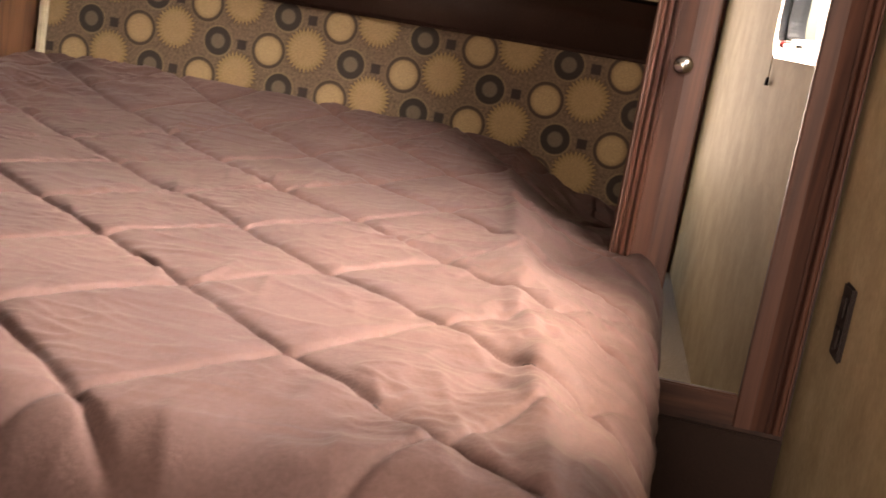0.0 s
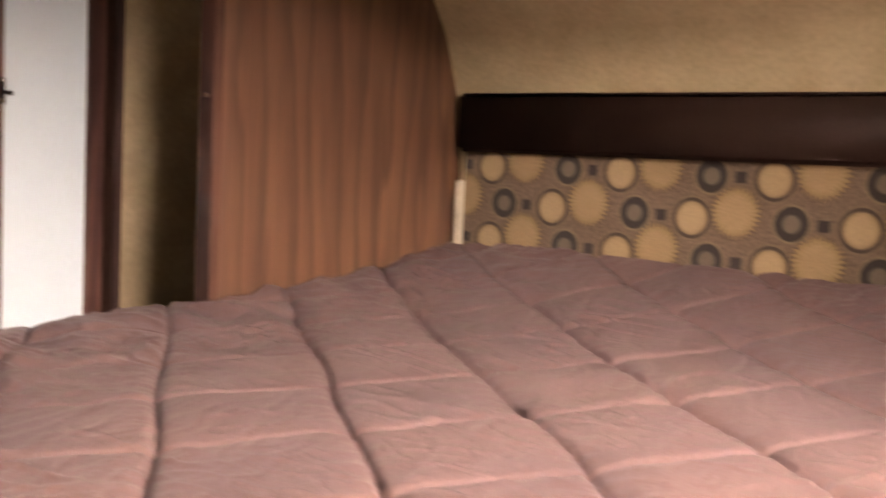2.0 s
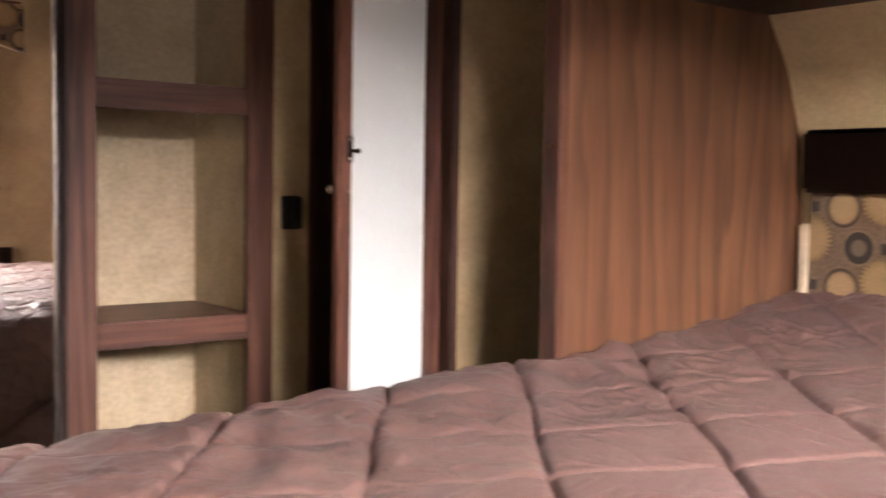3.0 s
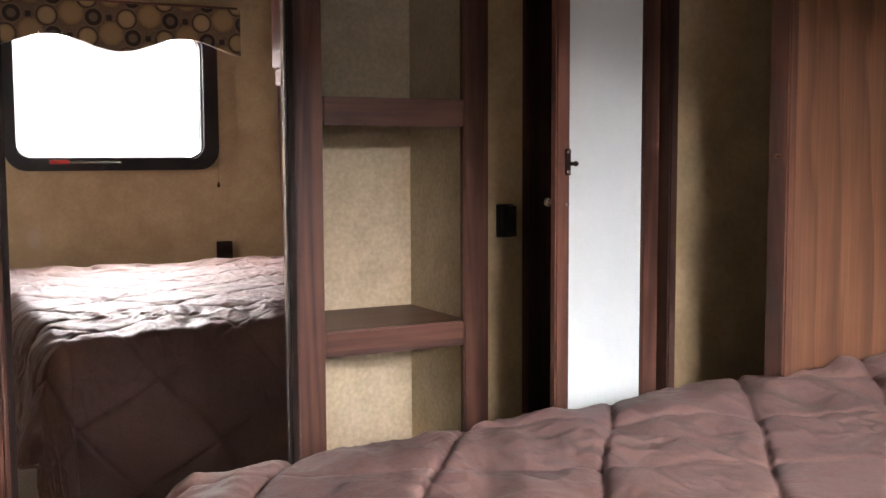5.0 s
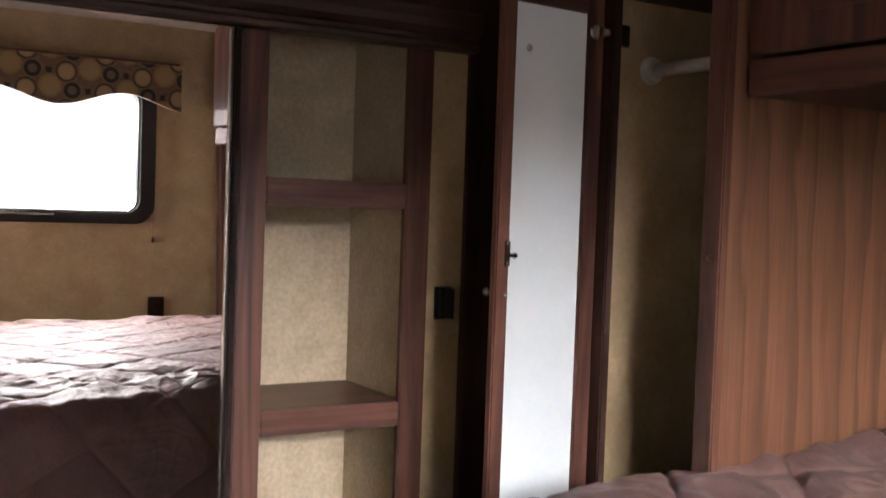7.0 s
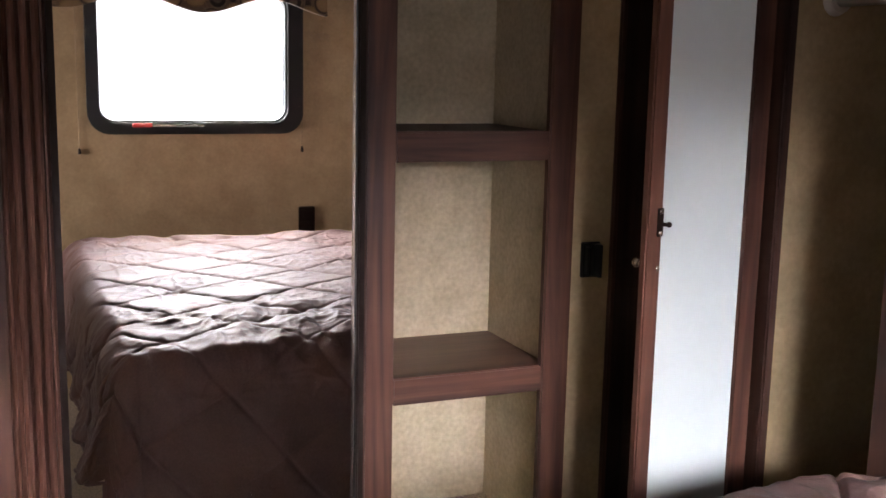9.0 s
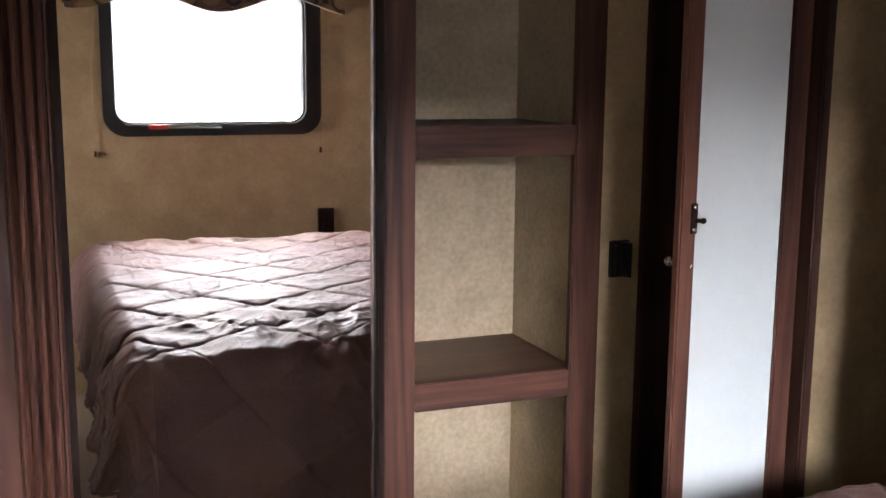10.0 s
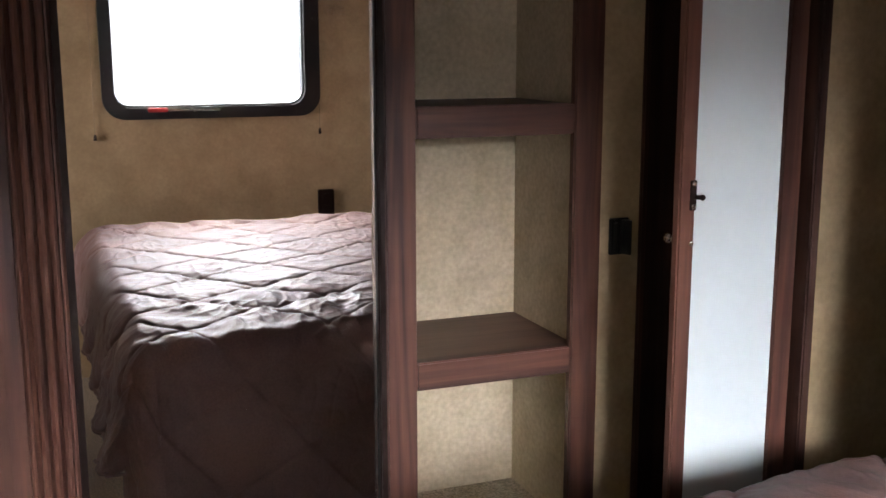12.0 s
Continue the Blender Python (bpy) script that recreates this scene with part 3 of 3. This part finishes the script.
# ---- window, valance, cords, outlet on the right wall ----
def rounded(y0, y1, z0, z1, r, seg=8):
    pts = []
    for cy, cz, a0 in ((y1 - r, z1 - r, 0), (y0 + r, z1 - r, 90), (y0 + r, z0 + r, 180), (y1 - r, z0 + r, 270)):
        for i in range(seg + 1):
            a = radians(a0 + 90 * i / seg)
            pts.append((cy + r * math.cos(a), cz + r * math.sin(a)))
    return pts


def ring(bm, outer, inner, x0, x1):
    n = len(outer)
    vs = [[bm.verts.new((x, y, z)) for y, z in loop] for loop, x in ((outer, x0), (inner, x0), (inner, x1), (outer, x1))]
    for a in range(4):
        b = (a + 1) % 4
        for i in range(n):
            j = (i + 1) % n
            bm.faces.new((vs[a][i], vs[a][j], vs[b][j], vs[b][i]))
    return bm


win = thing("window_1", "black-framed window with rounded corners, blown-out daylight outside", "window", (XR, -1.22, 1.3), kind="structure")
part("frame", ring(bmesh.new(), rounded(-1.64, -0.795, 1.0, 1.60, 0.085), rounded(-1.60, -0.857, 1.045, 1.56, 0.06), XR - 0.018, XR + 0.002), M_BLACK, win)
part("frame_lip", ring(bmesh.new(), rounded(-1.612, -0.832, 1.032, 1.575, 0.07), rounded(-1.592, -0.864, 1.053, 1.552, 0.055), XR + 0.003, XR + 0.05), M_BLACK, win)
pane = part("pane", B(XR + 0.03, XR + 0.034, -1.595, -0.85, 1.05, 1.555), M_GLASS, win)
pane.visible_shadow = False
part("slide_rail", B(XR - 0.028, XR - 0.016, -1.40, -1.20, 1.03, 1.038, bevel=0.001), M_CHROME, win, "bright aluminium slide")
part("red_latch", B(XR - 0.034, XR - 0.017, -1.475, -1.40, 1.028, 1.044, bevel=0.003), M_RED, win, "red emergency-exit latch")

bm = bmesh.new()
ys = [(-1.76 + 1.05 * i / 60) for i in range(61)]
low = [1.501 + 0.03 * math.cos(2 * math.pi * (y + 0.94) / 0.52) for y in ys]
front = [[bm.verts.new((XR - 0.075, y, z)) for y, z in zip(ys, low)], [bm.verts.new((XR - 0.075, y, 1.66)) for y in ys]]
back = [[bm.verts.new((XR - 0.05, y, z)) for y, z in zip(ys, low)], [bm.verts.new((XR - 0.05, y, 1.66)) for y in ys]]
for i in range(60):
    bm.faces.new((front[0][i], front[0][i + 1], front[1][i + 1], front[1][i]))
    bm.faces.new((back[0][i], back[1][i], back[1][i + 1], back[0][i + 1]))
    bm.faces.new((front[0][i], back[0][i], back[0][i + 1], front[0][i + 1]))
    bm.faces.new((front[1][i], front[1][i + 1], back[1][i + 1], back[1][i]))
for i in (0, 60):
    bm.faces.new((front[0][i], front[1][i], back[1][i], back[0][i]))
val = thing("valance", "circle-print fabric valance with a wavy lower edge", "valance", (XR - 0.06, -1.22, 1.6))
part("fabric_front", bm, M_FABRIC_Y, val)
for y in (-1.765, -0.715):
    part("return_end", B(XR - 0.05, XR - 0.001, y - 0.006 + 0.005, y + 0.011, 1.49, 1.66), M_FABRIC_Y, val)
part("top_board", B(XR - 0.074, XR - 0.001, -1.75, -0.72, 1.661, 1.67), M_WOOD_Y, val)

for y in (-0.797, -1.672):
    cord = thing("blind_cord", "thin blind cord with a small brown toggle on the wall", "blind cord", (XR - 0.006, y, 0.93), "blind cords")
    part("cord", rod(bmesh.new(), (XR - 0.006, y, 0.945), (XR - 0.006, y, 1.5), 0.0014, seg=6), M_CORD, cord)
    part("toggle", rod(bmesh.new(), (XR - 0.007, y, 0.925), (XR - 0.007, y, 0.947), 0.0065, 0.004, 10), M_BROWNP, cord)

ol = thing("outlet", "dark brown wall socket beside the bed", "outlet", (XR, -0.777, 0.64))
plate = part("plate", B(XR - 0.008, XR - 0.0005, -0.812, -0.742, 0.585, 0.696, bevel=0.003), M_BROWNP, ol)
for z in (0.618, 0.664):
    part("socket", B(XR - 0.011, XR - 0.0082, -0.794, -0.76, z - 0.015, z + 0.015, bevel=0.002), M_BROWNP, plate)


# ---- bed ----
BX0, BX1, BY0 = -0.825, 0.745, -1.695
bd = thing("bed", "bed with a mauve-brown diamond-quilted cover", "bed", (0, -0.85, 0))
part("bed_base", B(BX0 + 0.06, BX1 - 0.06, BY0 + 0.08, 0.02, 0.0, 0.36, bevel=0.01), M_DARKWOOD, bd)
part("mattress", B(BX0 + 0.04, BX1 - 0.04, BY0 + 0.05, 0.01, 0.36, 0.565, bevel=0.04), M_MATTRESS, bd)

HANG, FOOT, RAD = 0.52, 0.27, 0.042


def bed_top(x, y):
    """Height of the covered mattress: fuller at the head and along the far side, sinking at the near head corner."""
    t = min(max((y + 1.7) / 1.7, 0), 1)
    z = 0.622 + 0.03 * t + 0.10 * t ** 5
    z += 0.022 * min(max((-0.45 - x) / 0.3, 0), 1) ** 1.5 * (1 - t ** 4) * min(max((t - 0.1) / 0.45, 0), 1)
    z -= 0.14 * max(0.0, -0.77 - x)
    xc = 0.50 + 0.18 * min(max(-y - 0.4, -0.3), 1.3)
    e = min(max((x - xc) / 0.15, 0), 1)
    z -= 0.04 * e * e * (3 - 2 * e)
    z += 0.007 * math.exp(-((x - xc - 0.02 * noise.noise(Vector((0, y * 5, 1)))) / 0.014) ** 2)
    z -= 0.07 * min(max((x - 0.30) / 0.4, 0), 1) * min(max((y + 0.42) / 0.3, 0), 1)
    return z


def puff(u, v):
    """Quilted relief: two families of slanting seams, with puckers beside them and loose wrinkles."""
    w = Vector((u, v, 0))
    du, dv = 0.010 * noise.noise(w * 4), 0.010 * noise.noise(w * 4 + Vector((7, 3, 0)))
    a = (0.615 * (u + du) + 0.789 * (v + dv) + 0.675) / 0.215
    b = (0.89 * (u + du) - 0.45 * (v + dv) - 0.465) / 0.21
    da, db = abs(a - round(a)) * 0.215, abs(b - round(b)) * 0.21
    h = 0.0088 * (1 - math.exp(-da / 0.011)) + 0.0046 * (1 - math.exp(-db / 0.009))
    h -= 0.003 * math.exp(-(db / 0.004) ** 2)
    h -= 0.006 * math.exp(-(da / 0.0042) ** 2) * (0.6 + 0.8 * noise.noise(Vector((u * 11, v * 11, 5))))
    h += 0.005 * noise.noise(w * 3.1 + Vector((3, 3, 3)))
    h += 0.007 * (0.5 - abs(noise.noise(w * 4.2 + Vector((0, 0, 7))))) + 0.004 * (0.5 - abs(noise.noise(Vector((u * 11 + v * 3, v * 7, 4)))))
    pucker = math.exp(-da / 0.05)
    along = 0.789 * u - 0.615 * v
    h += 0.0022 * pucker * noise.noise(Vector((along * 46, a * 2.2, 1.0)))
    for k1, k2, seed, size in ((13, 4, 2.0, 0.0050), (7, 17, 6.0, 0.0050), (30, 12, 9.0, 0.0028), (14, 34, 3.0, 0.0028)):
        c = noise.noise(Vector((u * k1 + v * 4, v * k2 - u * 3, seed)))
        h += size * max(0.0, 1 - abs(c) * 7) * max(0.0, noise.noise(w * 3.5 + Vector((1, seed, 4))) + 0.2)
    bunch = max(0.0, (-0.28 - u) / 0.35) if u > -0.8 else max(0.0, 1 - (-0.8 - u) / 0.2)
    h += min(bunch, 1.0) * (0.014 * noise.noise(Vector((u * 9, v * 15, 3.0))) + 0.011 * (0.5 - abs(noise.noise(Vector((u * 10 + v * 5, v * 12 - u * 4, 6.0)))))) - 0.006 * min(bunch, 1.0)
    crease = max(0.0, 1 - abs(noise.noise(Vector((u * 9 + v * 6, v * 15 - u * 7, 11.0)))) * 6) * 0.008
    crease += max(0.0, 1 - abs(noise.noise(Vector((u * 17 - v * 9, v * 12 + u * 8, 13.0)))) * 5) * 0.006
    bunch = min(bunch, 1.0) * (1 - 0.75 * min(max((-0.56 - u) / 0.14, 0.0), 1.0))
    h += bunch * crease * max(0.0, 0.5 + noise.noise(w * 5 + Vector((2, 9, 1))))
    side = min(max(0.0, (u - 0.42) / 0.2), 1.0)
    h += side * 0.012 * noise.noise(Vector((u * 15, v * 8, 8.0)))
    h += side * 0.006 * (0.5 - abs(noise.noise(Vector((u * 24 + v * 6, v * 15, 2.5)))))
    return h


def tucked(y):
    """Where the wardrobe holds the cover in beside it."""
    t = min(max((y + 0.82) / 0.1, 0.0), 1.0)
    return -2.0 if t == 0 else -0.7785 - 0.14 * (1 - t)


NU, NV = 680, 540
us = [BX0 - HANG + (BX1 - BX0 + 2 * HANG) * i / NU for i in range(NU + 1)]
vs_ = [BY0 - FOOT + (0.004 - BY0 + FOOT) * j / NV for j in range(NV + 1)]
verts = []
for v in vs_:
    for u in us:
        du = u - BX1 if u > BX1 else (u - BX0 if u < BX0 else 0.0)
        dv = v - BY0 if v < BY0 else 0.0
        r = math.hypot(du, dv)
        top = bed_top(min(max(u, BX0), BX1), max(v, BY0))
        h = puff(u, v)
        if r == 0:
            verts.append((max(u, tucked(v)), v, top + h))
            continue
        ox, oy = du / r, dv / r
        r = max(abs(du), abs(dv))
        arc = RAD * math.pi / 2
        if r < arc:
            ang = r / RAD
            out, drop, nz = RAD * math.sin(ang), RAD * (1 - math.cos(ang)), math.cos(ang)
        else:
            out, drop, nz = RAD, RAD + (r - arc), 0.0
        along = u if abs(dv) > abs(du) else v
        corner = 1.0 if (du and dv) else 0.0
        hang = min(1.0, drop / 0.3)
        fold = 0.012 * math.sin(along * 17 + 3 * noise.noise(Vector((along * 3, 1, 0)))) * hang
        flare = 0.03 if abs(du) > abs(dv) else 0.07
        out += fold + flare * min(1.0, drop / 0.4) + corner * 0.05 * hang + h * (1 - nz)
        cx, cy = min(max(u, BX0), BX1), max(v, BY0)
        x, y = cx + ox * out, cy + oy * out
        verts.append((max(x, tucked(y)), y, top - drop + h * nz))
faces = [(j * (NU + 1) + i, j * (NU + 1) + i + 1, (j + 1) * (NU + 1) + i + 1, (j + 1) * (NU + 1) + i) for j in range(NV) for i in range(NU)]
me = bpy.data.meshes.new("quilt")
me.from_pydata(verts, [], faces)
me.materials.append(M_QUILT)
for p in me.polygons:
    p.use_smooth = True
quilt = tagged(new("quilt", me), "mauve-brown satin quilt with diamond stitching over the bed", "quilt")


def cord(name, lines, radius, mat, parent, label):
    """Thin round cords along lines of points, as one object."""
    cu = bpy.data.curves.new(name, "CURVE")
    cu.dimensions, cu.bevel_depth, cu.bevel_resolution = "3D", radius, 1
    for pts in lines:
        sp = cu.splines.new("POLY")
        sp.points.add(len(pts) - 1)
        for q, p in zip(sp.points, pts):
            q.co = (*p, 1)
    cu.materials.append(mat)
    ob = new(name, cu)
    ob.parent = parent
    return tagged(ob, label)


W = NU + 1
edge = [j * W for j in range(NV, -1, -1)] + list(range(1, W)) + [j * W + NU for j in range(1, NV + 1)]
cord("hem", [[verts[i] for i in edge[::3]]], 0.005, M_QUILT, quilt, "corded hem")
# broken dark cords along one family of seams, which darken the grooves
M_SEAM_DASH = material("dark_seam_dash", (0.035, 0.018, 0.014), 0.7)
dashes = []
rnd = random.Random(4)
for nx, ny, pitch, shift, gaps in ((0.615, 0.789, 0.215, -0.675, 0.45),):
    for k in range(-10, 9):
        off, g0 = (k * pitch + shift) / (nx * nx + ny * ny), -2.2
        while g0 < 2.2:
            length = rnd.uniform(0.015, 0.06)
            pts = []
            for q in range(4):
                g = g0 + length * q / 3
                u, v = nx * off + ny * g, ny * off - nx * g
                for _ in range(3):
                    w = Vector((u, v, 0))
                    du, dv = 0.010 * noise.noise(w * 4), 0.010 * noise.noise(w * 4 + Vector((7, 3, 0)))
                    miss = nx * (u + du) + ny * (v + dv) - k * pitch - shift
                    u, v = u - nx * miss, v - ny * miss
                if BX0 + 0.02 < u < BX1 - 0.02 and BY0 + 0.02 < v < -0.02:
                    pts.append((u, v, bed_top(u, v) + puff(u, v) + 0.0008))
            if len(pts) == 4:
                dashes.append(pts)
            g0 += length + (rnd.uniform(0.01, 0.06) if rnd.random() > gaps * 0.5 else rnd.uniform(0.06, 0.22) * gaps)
cord("stitching", dashes, 0.0015, M_SEAM_DASH, quilt, "dark stitching in the seams")
